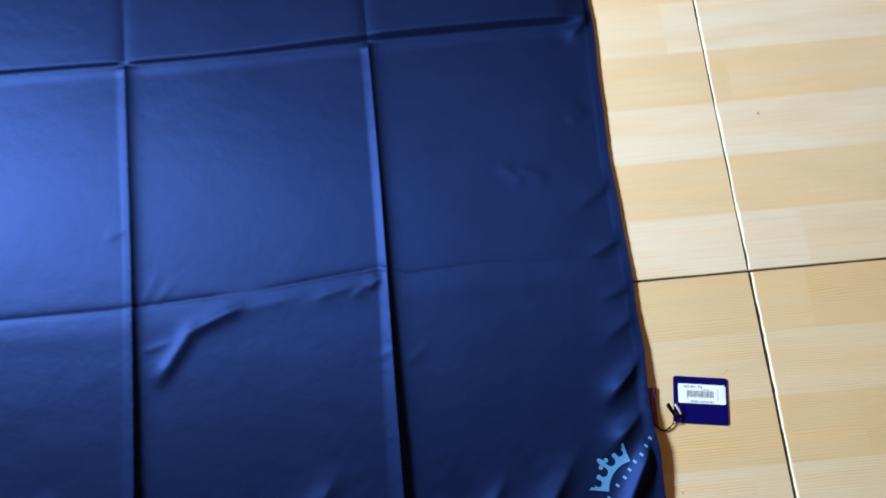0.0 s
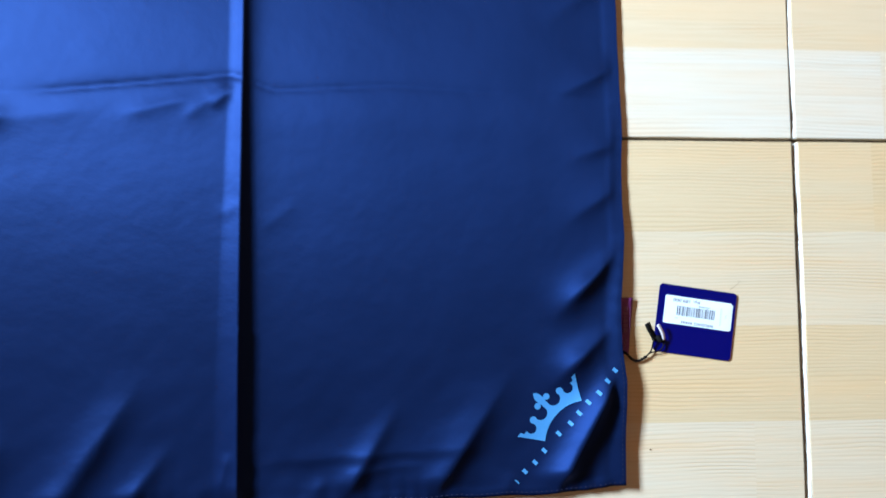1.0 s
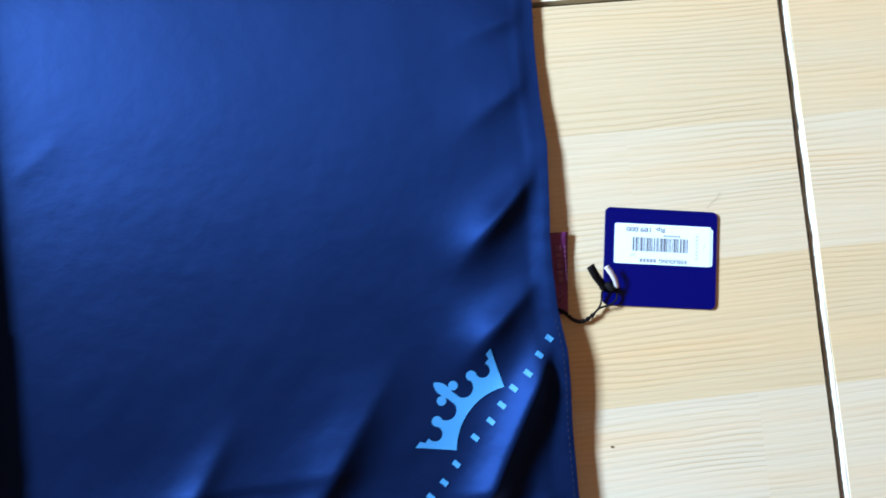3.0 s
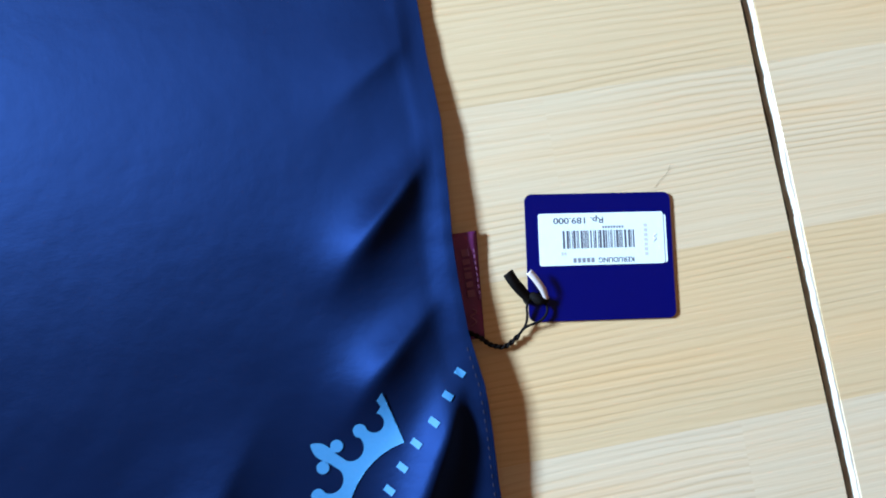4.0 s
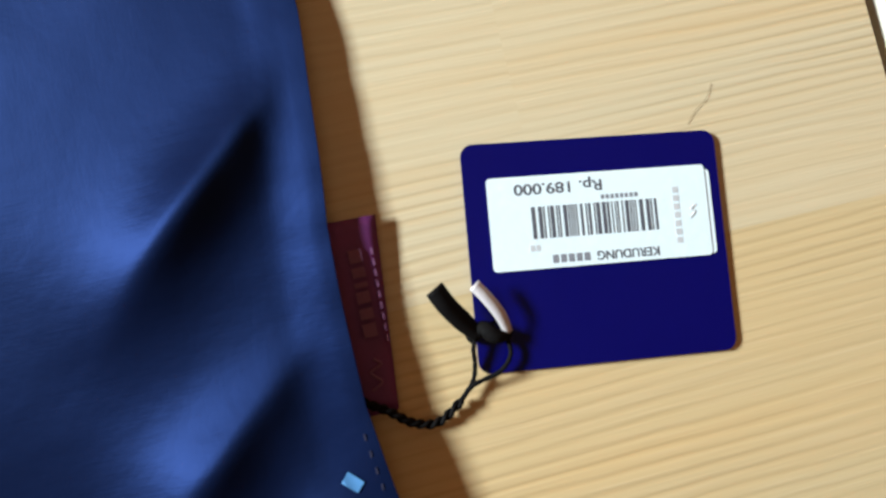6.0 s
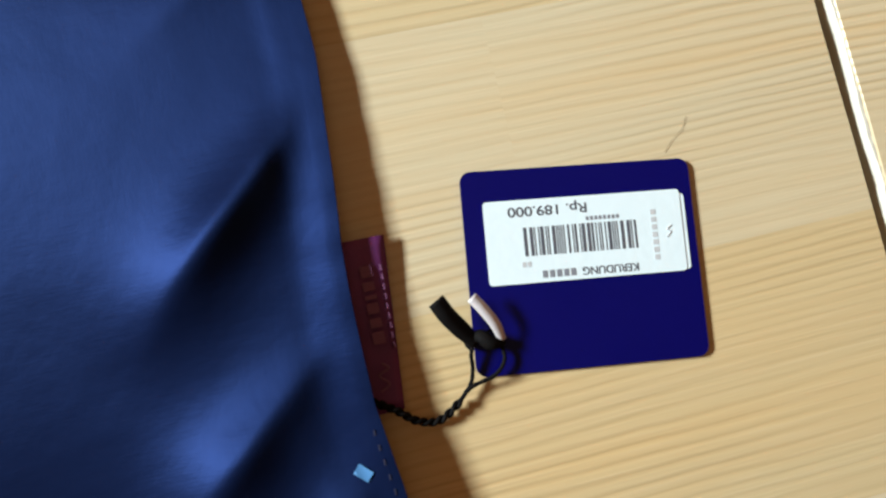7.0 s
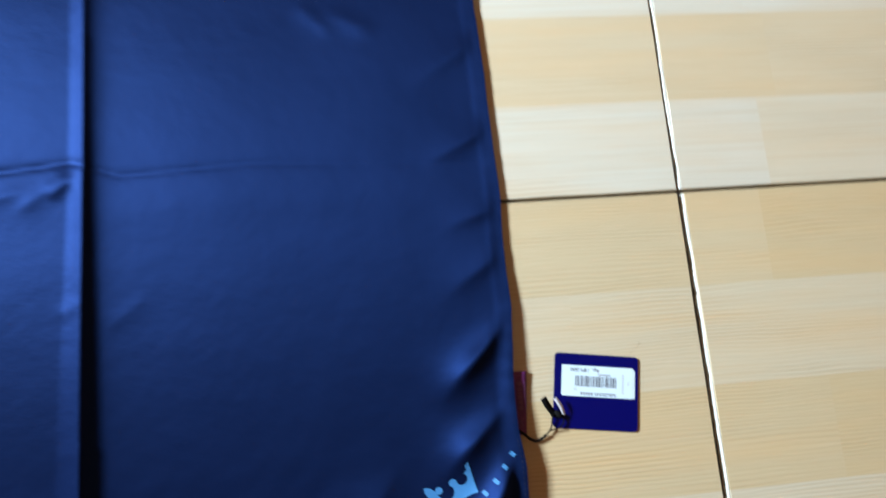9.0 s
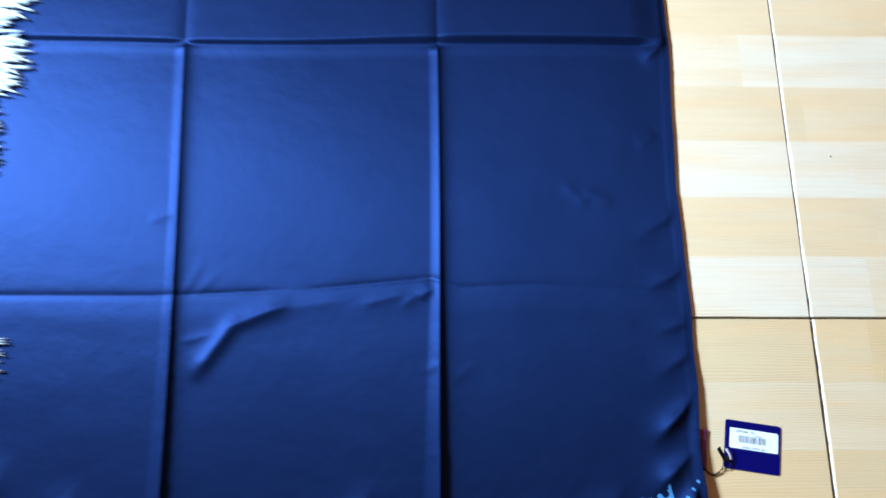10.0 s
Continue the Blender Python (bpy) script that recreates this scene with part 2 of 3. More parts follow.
win = tagged(new("window_1"), "wooden window frame in the wall with daylight", "window", kind="structure")
win.location = (W - T / 2, (WIN_Y0 + WIN_Y1) / 2, WIN_Z0)
wy, wz = (WIN_Y1 - WIN_Y0) / 2, WIN_Z1 - WIN_Z0
for b in ((-0.03, -wy, 0, 0.03, -wy + 0.045, wz), (-0.03, wy - 0.045, 0, 0.03, wy, wz),
          (-0.03, -wy + 0.045, 0, 0.03, wy - 0.045, 0.045), (-0.03, -wy + 0.045, wz - 0.045, 0.03, wy - 0.045, wz)):
    bm = bmesh.new()
    box(bm, *b, bevel=0.004)
    part("window_frame", bm, M_FRAME, win)


# ---- scarf shape ----
X_L, X_R, Y_B, Y_T = -1.225, -0.130, -0.245, 0.890


def right_edge(y):
    return np.interp(y, [-0.25, -0.20, -0.17, -0.15, -0.114, -0.10, -0.07, -0.024, 0.0, 0.06, 0.143, 0.25, 0.318, 0.40, 0.9],
                     [-0.0012, -0.0005, 0.0002, -0.0020, -0.0016, -0.0004, 0.0018, 0.0014, 0.0022, 0.001, -0.002, 0.001, 0.004, 0.001, 0.0])


def bottom_edge(x):
    return np.interp(x, [-1.23, -0.48, -0.39, -0.30, -0.184, -0.13], [-0.020, -0.010, -0.006, -0.003, 0.000, 0.005])


def fold(x, y, x0, y0, x1, y1, high, left, right, fade0=0.3, fade1=0.3, taper=0.0):
    """A soft ridge from (x0, y0) to (x1, y1): its flanks run out over left and right metres, seen along it."""
    lx, ly = x1 - x0, y1 - y0
    n = math.hypot(lx, ly)
    s = ((x - x0) * lx + (y - y0) * ly) / (n * n)
    d = ((x - x0) * ly - (y - y0) * lx) / n
    along = smoothstep(-0.15, fade0, s) * (1 - smoothstep(1 - fade1, 1.15, s))
    w = np.where(d > 0, right, left) * (1 - taper * np.clip(s, 0, 1))
    return high * np.exp(-np.abs(d / w) ** 1.35) * along


def lump(x, y, scale, seed):
    """Slow smooth unevenness from a few crossed waves, about -1 to 1."""
    r = np.random.RandomState(seed)
    out = 0
    for _ in range(9):
        a, f, ph = r.uniform(0, 2 * np.pi), r.uniform(0.5, 1.6) / scale, r.uniform(0, 2 * np.pi)
        out = out + np.sin((x * np.cos(a) + y * np.sin(a)) * f * 2 * np.pi + ph)
    return out / 4.5


FOLDS = [
    # start, end, height, run to the left, run to the right
    (-0.1860, -0.258, -0.1350, -0.164, 0.0104, 0.0105, 0.0088, 0.10, 0.30),
    (-0.182, -0.174, -0.1340, -0.132, 0.0080, 0.0130, 0.0105, 0.50, 0.85, 0.50),
    (-0.176, -0.127, -0.1280, -0.074, 0.0086, 0.0140, 0.0105, 0.50, 0.85, 0.60),
    (-0.174, -0.064, -0.1280, -0.033, 0.0018, 0.016, 0.0080, 0.6, 0.15, 0.5),
    (-0.172, -0.018, -0.1280, -0.003, 0.0016, 0.014, 0.0075, 0.6, 0.15, 0.5),
    (-0.178, 0.027, -0.1280, 0.053, 0.0022, 0.015, 0.0078, 0.6, 0.15, 0.5),
    (-0.184, 0.084, -0.1280, 0.118, 0.0022, 0.016, 0.0078, 0.6, 0.15, 0.5),
    (-0.172, 0.190, -0.150, 0.205, 0.0012, 0.010, 0.0060),
    (-0.276, -0.262, -0.212, -0.170, 0.0066, 0.015, 0.0080, 0.1, 0.6),
    (-0.334, -0.262, -0.288, -0.188, 0.0060, 0.011, 0.0078, 0.1, 0.6),
    (-0.352, -0.262, -0.336, -0.230, 0.0036, 0.006, 0.0055, 0.1, 0.5),
    (-0.372, -0.262, -0.362, -0.240, 0.0020, 0.005, 0.0045, 0.1, 0.5),
    (-0.225, -0.262, -0.208, -0.234, 0.0026, 0.008, 0.0060),
    (-0.378, -0.217, -0.235, -0.213, 0.0011, 0.008, 0.0035),
    (-0.320, -0.226, -0.270, -0.222, 0.0010, 0.006, 0.0035),
    (-0.300, -0.262, -0.290, -0.240, 0.0022, 0.005, 0.0045, 0.1, 0.5),
    (-0.246, -0.262, -0.238, -0.244, 0.0018, 0.005, 0.0045, 0.1, 0.5),
    (-0.402, -0.232, -0.396, -0.210, 0.0012, 0.005, 0.0040),
    (-0.522, -0.262, -0.459, -0.170, 0.0068, 0.015, 0.0090, 0.1, 0.5),
    (-0.484, -0.265, -0.438, -0.208, 0.0050, 0.012, 0.0080, 0.1, 0.5),
    (-0.440, -0.265, -0.416, -0.236, 0.0040, 0.007, 0.0060, 0.1, 0.5),
    (-0.590, -0.270, -0.545, -0.200, 0.0059, 0.013, 0.0090),
    (-0.790, -0.270, -0.745, -0.170, 0.0049, 0.016, 0.0100),
    (-0.885, -0.275, -0.815, -0.150, 0.0051, 0.018, 0.0110),
    (-0.638, -0.062, -0.600, -0.006, 0.0042, 0.010, 0.0060),
    (-0.610, -0.014, -0.548, 0.012, 0.0030, 0.010, 0.0062),
    (-0.658, 0.020, -0.640, 0.058, 0.0005, 0.004, 0.0035),
    (-0.650, 0.014, -0.622, 0.046, 0.0004, 0.004, 0.0035),
    (-0.655, -0.028, -0.626, -0.020, 0.0006, 0.005, 0.0040),
    (-0.470, 0.012, -0.425, 0.024, 0.0010, 0.006, 0.0050),
    (-0.412, 0.018, -0.398, 0.030, 0.0014, 0.004, 0.0040),
    (-0.566, 0.006, -0.490, 0.016, 0.0007, 0.010, 0.0080),
    (-0.256, 0.146, -0.232, 0.122, 0.0011, 0.008, 0.0060),
    (-0.236, 0.140, -0.204, 0.122, 0.0013, 0.009, 0.0060),
    (-0.378, -0.066, -0.354, -0.048, 0.00035, 0.007, 0.0050),
    (-0.408, -0.057, -0.390, -0.050, 0.0004, 0.006, 0.0050),
    (-0.160, 0.296, -0.128, 0.330, 0.0040, 0.010, 0.0070),
    (-0.700, 0.100, -0.672, 0.112, 0.0009, 0.008, 0.0050),
    (-0.430, 0.010, -0.398, 0.035, 0.0012, 0.008, 0.0060),
]


def height(x, y):
    """Height of the cloth over the floor."""
    x, y = np.asarray(x, float), np.asarray(y, float)
    z = 0.0040 + 0.0004 * lump(x, y, 0.20, 3) + 0.00008 * lump(x, y, 0.05, 5)
    # the fold lines down the cloth: ridges below the cross fold, shallow grooves above it
    for xc, lean, high in ((-0.391, -0.012, 0.0051), (-0.667, -0.044, 0.0052), (-0.950, -0.030, 0.0060)):
        d = x - (xc + lean * y) + 0.0012 * np.sin(y * 9 + xc * 40)
        below = 1 - smoothstep(0.305, 0.318, y)
        south = smoothstep(0.08, -0.24, y)
        grow = high * (0.92 + 0.34 * south)
        away = np.sqrt(d * d + 0.0004 ** 2)
        ridge = grow * np.where(d > 0, np.exp(-away / 0.0052), np.clip(1.02 - away / (0.0108 + 0.0065 * south), 0, 1) ** 1.55)
        groove = -0.0026 * np.exp(-(np.abs(d) / 0.007) ** 1.2)
        rise = 0.0022 * np.where(d > 0, np.exp(-away / 0.004), np.exp(-away / 0.050)) * smoothstep(0.25, -0.15, y)
        z = z + (ridge + rise) * below + groove * (1 - below)
    # the cross folds: one sharp groove, one faint
    d = y - (0.312 + 0.0016 * np.sin(x * 13) + 0.012 * np.clip(x + 0.4, 0, 1) * 1.2)
    step = 0.0042 + 0.0036 * smoothstep(-0.6, -0.3, x)
    step = step * (1 - 0.75 * smoothstep(-0.175, -0.136, x))
    run = np.clip(d / (0.0056 + 0.0040 * smoothstep(-0.6, -0.35, x)), 0, 1)
    z = z + 0.0009 * smoothstep(-0.016, -0.001, d) + step * (0.6 * run + 0.4 * run * run * (3 - 2 * run))
    sag = np.interp(x, [-1.2, -0.69, -0.66, -0.525, -0.40, -0.37, -0.29, -0.13], [0.020, 0.020, 0.021, 0.028, 0.040, 0.030, 0.034, 0.026])
    d = y - sag
    faint = (0.0004 + 0.00045 * smoothstep(-0.20, -0.34, x) + 0.00045 * smoothstep(-0.36, -0.42, x)) * (1 - 0.8 * np.exp(-((x + 0.545) / 0.022) ** 2))
    z = z - faint * np.where(d > 0, np.exp(-np.abs(d) / 0.0034), np.exp(-np.abs(d) / 0.0026)) + 0.0004 * np.exp(-((y - sag + 0.022) / 0.014) ** 2)
    z = z - 0.0030 * np.exp(-np.abs(y - 0.602) / 0.010)
    folded = 0.0
    for f in FOLDS:
        folded = folded + fold(x, y, *f)
    z = z + folded * (1 - 0.9 * smoothstep(-0.146, -0.1305, x))
    # the free edges stand off the floor, highest by the loose corner
    rim = np.interp(y, [-0.25, -0.225, -0.196, -0.172, -0.155, -0.11, -0.084, -0.06, -0.03, -0.01, 0.03, 0.9],
                    [0.0050, 0.0066, 0.0082, 0.0088, 0.0080, 0.0062, 0.0052, 0.0042, 0.0032, 0.0030, 0.0029, 0.0029])
    near = smoothstep(-0.1405, -0.1315, x)
    z = z - 0.0012 * smoothstep(-0.205, -0.138, x) * smoothstep(-0.05, 0.02, y)
    z = (z + 0.0012 * smoothstep(-0.10, -0.17, y) * smoothstep(-0.185, -0.150, x)) * (1 - near) + rim * near
    low = smoothstep(-0.229, -0.2445, y) * (1 - smoothstep(-0.165, -0.14, x))
    z = z * (1 - 0.75 * low) + 0.0036 * 0.75 * low + 0.0012 * smoothstep(-0.215, -0.245, y)
    # small puckers along the sewn edges
    z = z + 0.0009 * np.sin(x * 560 + 2.0 * np.sin(x * 71)) * (0.5 + 0.5 * np.sin(x * 37)) * np.exp(-np.clip(y + 0.250, 0, 1) / 0.009)
    z = z + 0.00010 * np.sin(y * 430 + 2.0 * np.sin(y * 63)) * np.exp(-np.clip(X_R - x, 0, 1) / 0.008)
    z = z + 0.00016 * lump(x, y, 0.022, 21) * smoothstep(-0.10, -0.24, y)
    # the turned hem
    inner = np.minimum(X_R - x, y - (Y_B - 0.004))
    z = z + 0.00035 * (1 - smoothstep(0.0085, 0.0095, inner)) + 0.00025 * np.exp(-((inner - 0.0092) / 0.0014) ** 2)
    return np.maximum(z, 0.0012)


def place_xy(x, y):
    """The cloth's slightly uneven outline."""
    wr = smoothstep(-0.25, -0.13, x)
    wb = 1 - smoothstep(-0.245, -0.12, y)
    jag = 0.0001 * np.sin(y * 160) + 0.0003 * np.sin(y * 67 + 1)
    return x + (right_edge(y) + jag) * wr, y + (bottom_edge(x) + 0.0004 * np.sin(x * 170)) * wb


def cloth_height(x, y):
    """Height of the laid cloth at a place, its shifted outline taken into account."""
    gx, gy = np.asarray(x, float), np.asarray(y, float)
    for _ in range(4):
        px, py = place_xy(gx, gy)
        gx, gy = gx + x - px, gy + y - py
    return height(gx, gy)


def on_cloth(x, y, off):
    return Vector((x, y, float(cloth_height(x, y)) + off))


def spaced(a, b, step):
    """Values from a to b, closer together where step says so."""
    out = [a]
    while out[-1] < b:
        out.append(out[-1] + step(out[-1]))
    out[-1] = b
    return np.array(out)


def scarf():
    thing = tagged(new("scarf"), "navy blue satin square scarf with fold creases spread on the floor", "scarf")
    xs = spaced(X_L, X_R, lambda x: 0.0009 if min(abs(x + 0.392), abs(x + 0.672)) < 0.016 else 0.0019 if x > -0.48 else 0.0036)
    ys = spaced(Y_B, Y_T, lambda y: 0.0019 if y < 0.05 else 0.0012 if 0.298 < y < 0.332 else 0.0036)
    gx, gy = np.meshgrid(xs, ys)
    px, py = place_xy(gx, gy)
    pz = height(gx, gy)
    nx, ny = len(xs), len(ys)
    me = bpy.data.meshes.new("cloth")
    co = np.stack([px, py, pz], -1).reshape(-1, 3)
    i = np.arange(nx * ny).reshape(ny, nx)
    quads = np.stack([i[:-1, :-1], i[:-1, 1:], i[1:, 1:], i[1:, :-1]], -1).reshape(-1, 4)
    me.from_pydata(co, [], quads)
    me.materials.append(M_SATIN)
    cloth = smooth(new("cloth", me))
    cloth.parent = thing
    thick = cloth.modifiers.new("thickness", "SOLIDIFY")
    thick.thickness, thick.offset = 0.0005, -1.0

    # stitches along the hem
    bm = bmesh.new()
    rng = random.Random(4)
    for n in range(300):
        y = Y_B + 0.004 + n * 0.0034
        if y < -0.155:
            x = X_R - 0.0022
            a, b = place_xy(x, y)
            box(bm, float(a) - 0.0002, float(b) - 0.0006, float(height(x, y)) - 0.0001, float(a) + 0.0002, float(b) + 0.0006, float(height(x, y)) + 0.0002)
        x = X_R - 0.004 - n * 0.0034
        y = Y_B + 0.0022 + rng.uniform(-0.0002, 0.0002)
        a, b = place_xy(x, y)
        box(bm, float(a) - 0.0006, float(b) - 0.0002, float(height(x, y)) - 0.0001, float(a) + 0.0006, float(b) + 0.0002, float(height(x, y)) + 0.0002)
    part("hem_stitching", bm, M_THREAD, thing, "small dull lilac stitches", kind="stuff")

    crown(thing)
    letter_bars(thing)
    brand_tab(thing)
    return thing


# the printed emblem: u runs along its foot, v away from it
EMBLEM = Matrix.Translation((-0.1735, -0.1965, 0)) @ Matrix.Rotation(radians(47.5), 4, "Z")
UNIT = 0.0001165


def crown_field(u, v):
    """Below zero inside the crown."""
    def disc(cu, cv, r):
        return np.hypot(u - cu, v - cv) - r

    def side(ax, ay, bx, by):
        n = math.hypot(bx - ax, by - ay)
        return ((u - ax) * (by - ay) - (v - ay) * (bx - ax)) / n

    au = np.abs(u)
    # the body: an arched foot, flared flanks, capped
    flank = ((au - 158) * 135 - (v - 0) * 88) / math.hypot(135, 88)
    foot = -(np.hypot(u, v + 215) - 267)
    body = np.maximum(np.maximum(flank, foot), v - 135)
    for cu, cv, r in ((56, 128, 41), (158, 108, 30)):
        body = np.maximum(body, -(np.hypot(au - cu, v - cv) - r))
    body = np.maximum(body, np.where((au > 8) & (v > 120), 9.0, -99.0))
    # horns, beads and the middle leaf
    horn = np.maximum(np.maximum(flank, -(np.hypot(au - 163, v - 92) - 33)), np.maximum(v - 138, 190 - au + (v - 70) * 0.42))
    bead = np.hypot(au - 114, v - 131) - 21
    stem = np.maximum(np.abs(au - 110) - 8, np.abs(v - 95) - 34)
    leaf = np.maximum(np.hypot(au + 34, v - 190) - 56, -(v - 120))
    lobes = np.hypot(au - 38, v - 165) - 19
    stalk = np.maximum(au - 17, np.abs(v - 120) - 45)
    return np.minimum.reduce([body, horn, bead, stem, leaf, lobes, stalk])


def crown(thing):
    step = 2.4
    us, vs = np.arange(-268, 269, step), np.arange(-12, 256, step)
    gu, gv = np.meshgrid(us, vs)
    f = crown_field(gu, gv)
    e = 0.4
    fu = (crown_field(gu + e, gv) - crown_field(gu - e, gv)) / (2 * e)
    fv = (crown_field(gu, gv + e) - crown_field(gu, gv - e)) / (2 * e)
    g2 = np.maximum(fu * fu + fv * fv, 0.3)
    near = np.abs(f) < step * 0.75
    gu = np.where(near, gu - f * fu / g2, gu)
    gv = np.where(near, gv - f * fv / g2, gv)
    ins = (f < 0) | near
    c, s = math.cos(radians(47.5)), math.sin(radians(47.5))
    x = EMBLEM.translation.x + (gu * c - gv * s) * UNIT
    y = EMBLEM.translation.y + (gu * s + gv * c) * UNIT
    z = cloth_height(x, y) + 0.0004
    ny, nx = gu.shape
    idx = np.arange(nx * ny).reshape(ny, nx)
    keep = ins[:-1, :-1] & ins[:-1, 1:] & ins[1:, 1:] & ins[1:, :-1]
    fc = 0.25 * (f[:-1, :-1] + f[:-1, 1:] + f[1:, 1:] + f[1:, :-1])
    keep &= fc < 0.6
    quads = np.stack([idx[:-1, :-1], idx[:-1, 1:], idx[1:, 1:], idx[1:, :-1]], -1)[keep]
    used = np.unique(quads)
    remap = np.zeros(nx * ny, int)
    remap[used] = np.arange(len(used))
    me = bpy.data.meshes.new("crown_print")
    me.from_pydata(np.stack([x, y, z], -1).reshape(-1, 3)[used], [], remap[quads])
    me.materials.append(M_PRINT)
    ob = smooth(new("crown_print", me))
    ob.parent = thing
    tagged(ob, "light blue printed crown emblem")


def letter_bars(thing):
    """The lettering under the crown, as plain bars along one line."""
    a, b = Vector((-0.2055, -0.2365)), Vector((-0.1372, -0.1630))
    spots = (0.0, 0.085, 0.175, 0.275, 0.425, 0.53, 0.62, 0.715, 0.81, 0.91, 1.0)
    way = (b - a).normalized()
    up = Vector((-way.y, way.x))
    for n, s in enumerate(spots):
        mid = a.lerp(b, s) + up * (0.0006 * math.sin(n * 2.1))
        half, tall = (0.0005 if n == 0 else 0.0012), 0.0018
        bm = bmesh.new()
        k = 6
        grid = [[bm.verts.new(on_cloth(*(mid + way * half * (2 * i / k - 1) + up * tall * (2 * j / k - 1)), 0.0004)) for i in range(k + 1)] for j in range(k + 1)]
        for j in range(k):
            for i in range(k):
                bm.faces.new((grid[j][i], grid[j][i + 1], grid[j + 1][i + 1], grid[j + 1][i]))
        part("printed_bar", bm, M_PRINT, thing)


def brand_tab(thing):
    """The woven label sewn under the right edge."""
    bm = bmesh.new()
    nu, nv = 8, 16
    rows = []
    for j in range(nv + 1):
        v = j / nv
        left, right = Vector((-0.1400, -0.1130)).lerp(Vector((-0.1405, -0.1525)), v), Vector((-0.1220, -0.1134)).lerp(Vector((-0.1260, -0.1524)), v)
        row = []
        for i in range(nu + 1):
            u = i / nu
            p = left.lerp(right, u)
            row.append(bm.verts.new((p.x, p.y, 0.0038 - 0.0015 * u + 0.0003 * math.sin(v * 5 + u * 2))))
        rows.append(row)
    for j in range(nv):
        for i in range(nu):
            bm.faces.new((rows[j][i], rows[j + 1][i], rows[j + 1][i + 1], rows[j][i + 1]))
    tab = smooth(part("woven_label", bm, M_MAROON, thing, "small maroon woven label sewn to the edge"))
    thick = tab.modifiers.new("thickness", "SOLIDIFY")
    thick.thickness, thick.offset = 0.0005, -1.0
    for n, (y0, y1) in enumerate(((-0.1195, -0.1222), (-0.1232, -0.1252), (-0.1262, -0.1272), (-0.1280, -0.1304), (-0.1314, -0.1336), (-0.1345, -0.1372))):
        bm = bmesh.new()
        box(bm, -0.1291 - 0.0004 * n / 5, y1, 0.0028, -0.1264 - 0.0004 * n / 5, y0, 0.0035)
        part("woven_bar", bm, M_LILAC, tab)
    for n in range(9):
        bm = bmesh.new()
        box(bm, -0.1246 - 0.0001 * n, -0.1212 - 0.0022 * n, 0.0024, -0.1241 - 0.0001 * n, -0.1198 - 0.0022 * n, 0.0029)
        part("woven_bar", bm, M_LILAC, tab)
    bm = bmesh.new()
    tube(bm, curve_points([(-0.1288, -0.1415, 0.0036), (-0.1275, -0.1428, 0.0036), (-0.1299, -0.1440, 0.0036), (-0.1281, -0.1462, 0.0036), (-0.1303, -0.1475, 0.0036)], 24), 0.00028, 6)
    part("woven_mark", bm, M_LILAC, tab)


scarf()


# ---- price tag ----
TAG = Matrix.Translation((-0.0775, -0.1305, 0.0004)) @ Matrix.Rotation(radians(-8.3), 4, "Z")


def rounded_sheet(bm, a0, b0, a1, b1, z0, z1, r, seg=6):
    """A sheet with rounded corners and a softened rim, in the tag's own axes."""
    ring = []
    for ca, cb, s in ((a1 - r, b1 - r, 0), (a0 + r, b1 - r, 90), (a0 + r, b0 + r, 180), (a1 - r, b0 + r, 270)):
        for k in range(seg + 1):
            t = radians(s + 90 * k / seg)
            ring.append((ca + r * math.cos(t), cb + r * math.sin(t)))
    low = [bm.verts.new((x, y, z0)) for x, y in ring]
    top = [bm.verts.new((x, y, z1)) for x, y in ring]
    n = len(ring)
    bm.faces.new(low[::-1])
    bm.faces.new(top)
    for i in range(n):
        bm.faces.new((low[i], low[(i + 1) % n], top[(i + 1) % n], top[i]))
    return bm


def text_mesh(name, words, size, wide, m, parent, material):
    """Lettering as a thin mesh, stretched to its true length."""
    cu = bpy.data.curves.new(name, "FONT")
    cu.body, cu.size, cu.extrude, cu.align_x, cu.align_y = words, size, 0.00004, "CENTER", "CENTER"
    cu.offset = 0.00004
    tmp = bpy.data.objects.new(name, cu)
    scene.collection.objects.link(tmp)
    bpy.context.view_layer.update()
    k = wide / max(tmp.dimensions.x, 1e-6)
    me = bpy.data.meshes.new_from_object(tmp.evaluated_get(bpy.context.evaluated_depsgraph_get()))
    bpy.data.objects.remove(tmp)
    me.transform(m @ Matrix.Diagonal((k, 1, 1, 1)))
    me.materials.clear()
    me.materials.append(material)
    ob = new(name, me)
    ob.parent = parent
    return ob


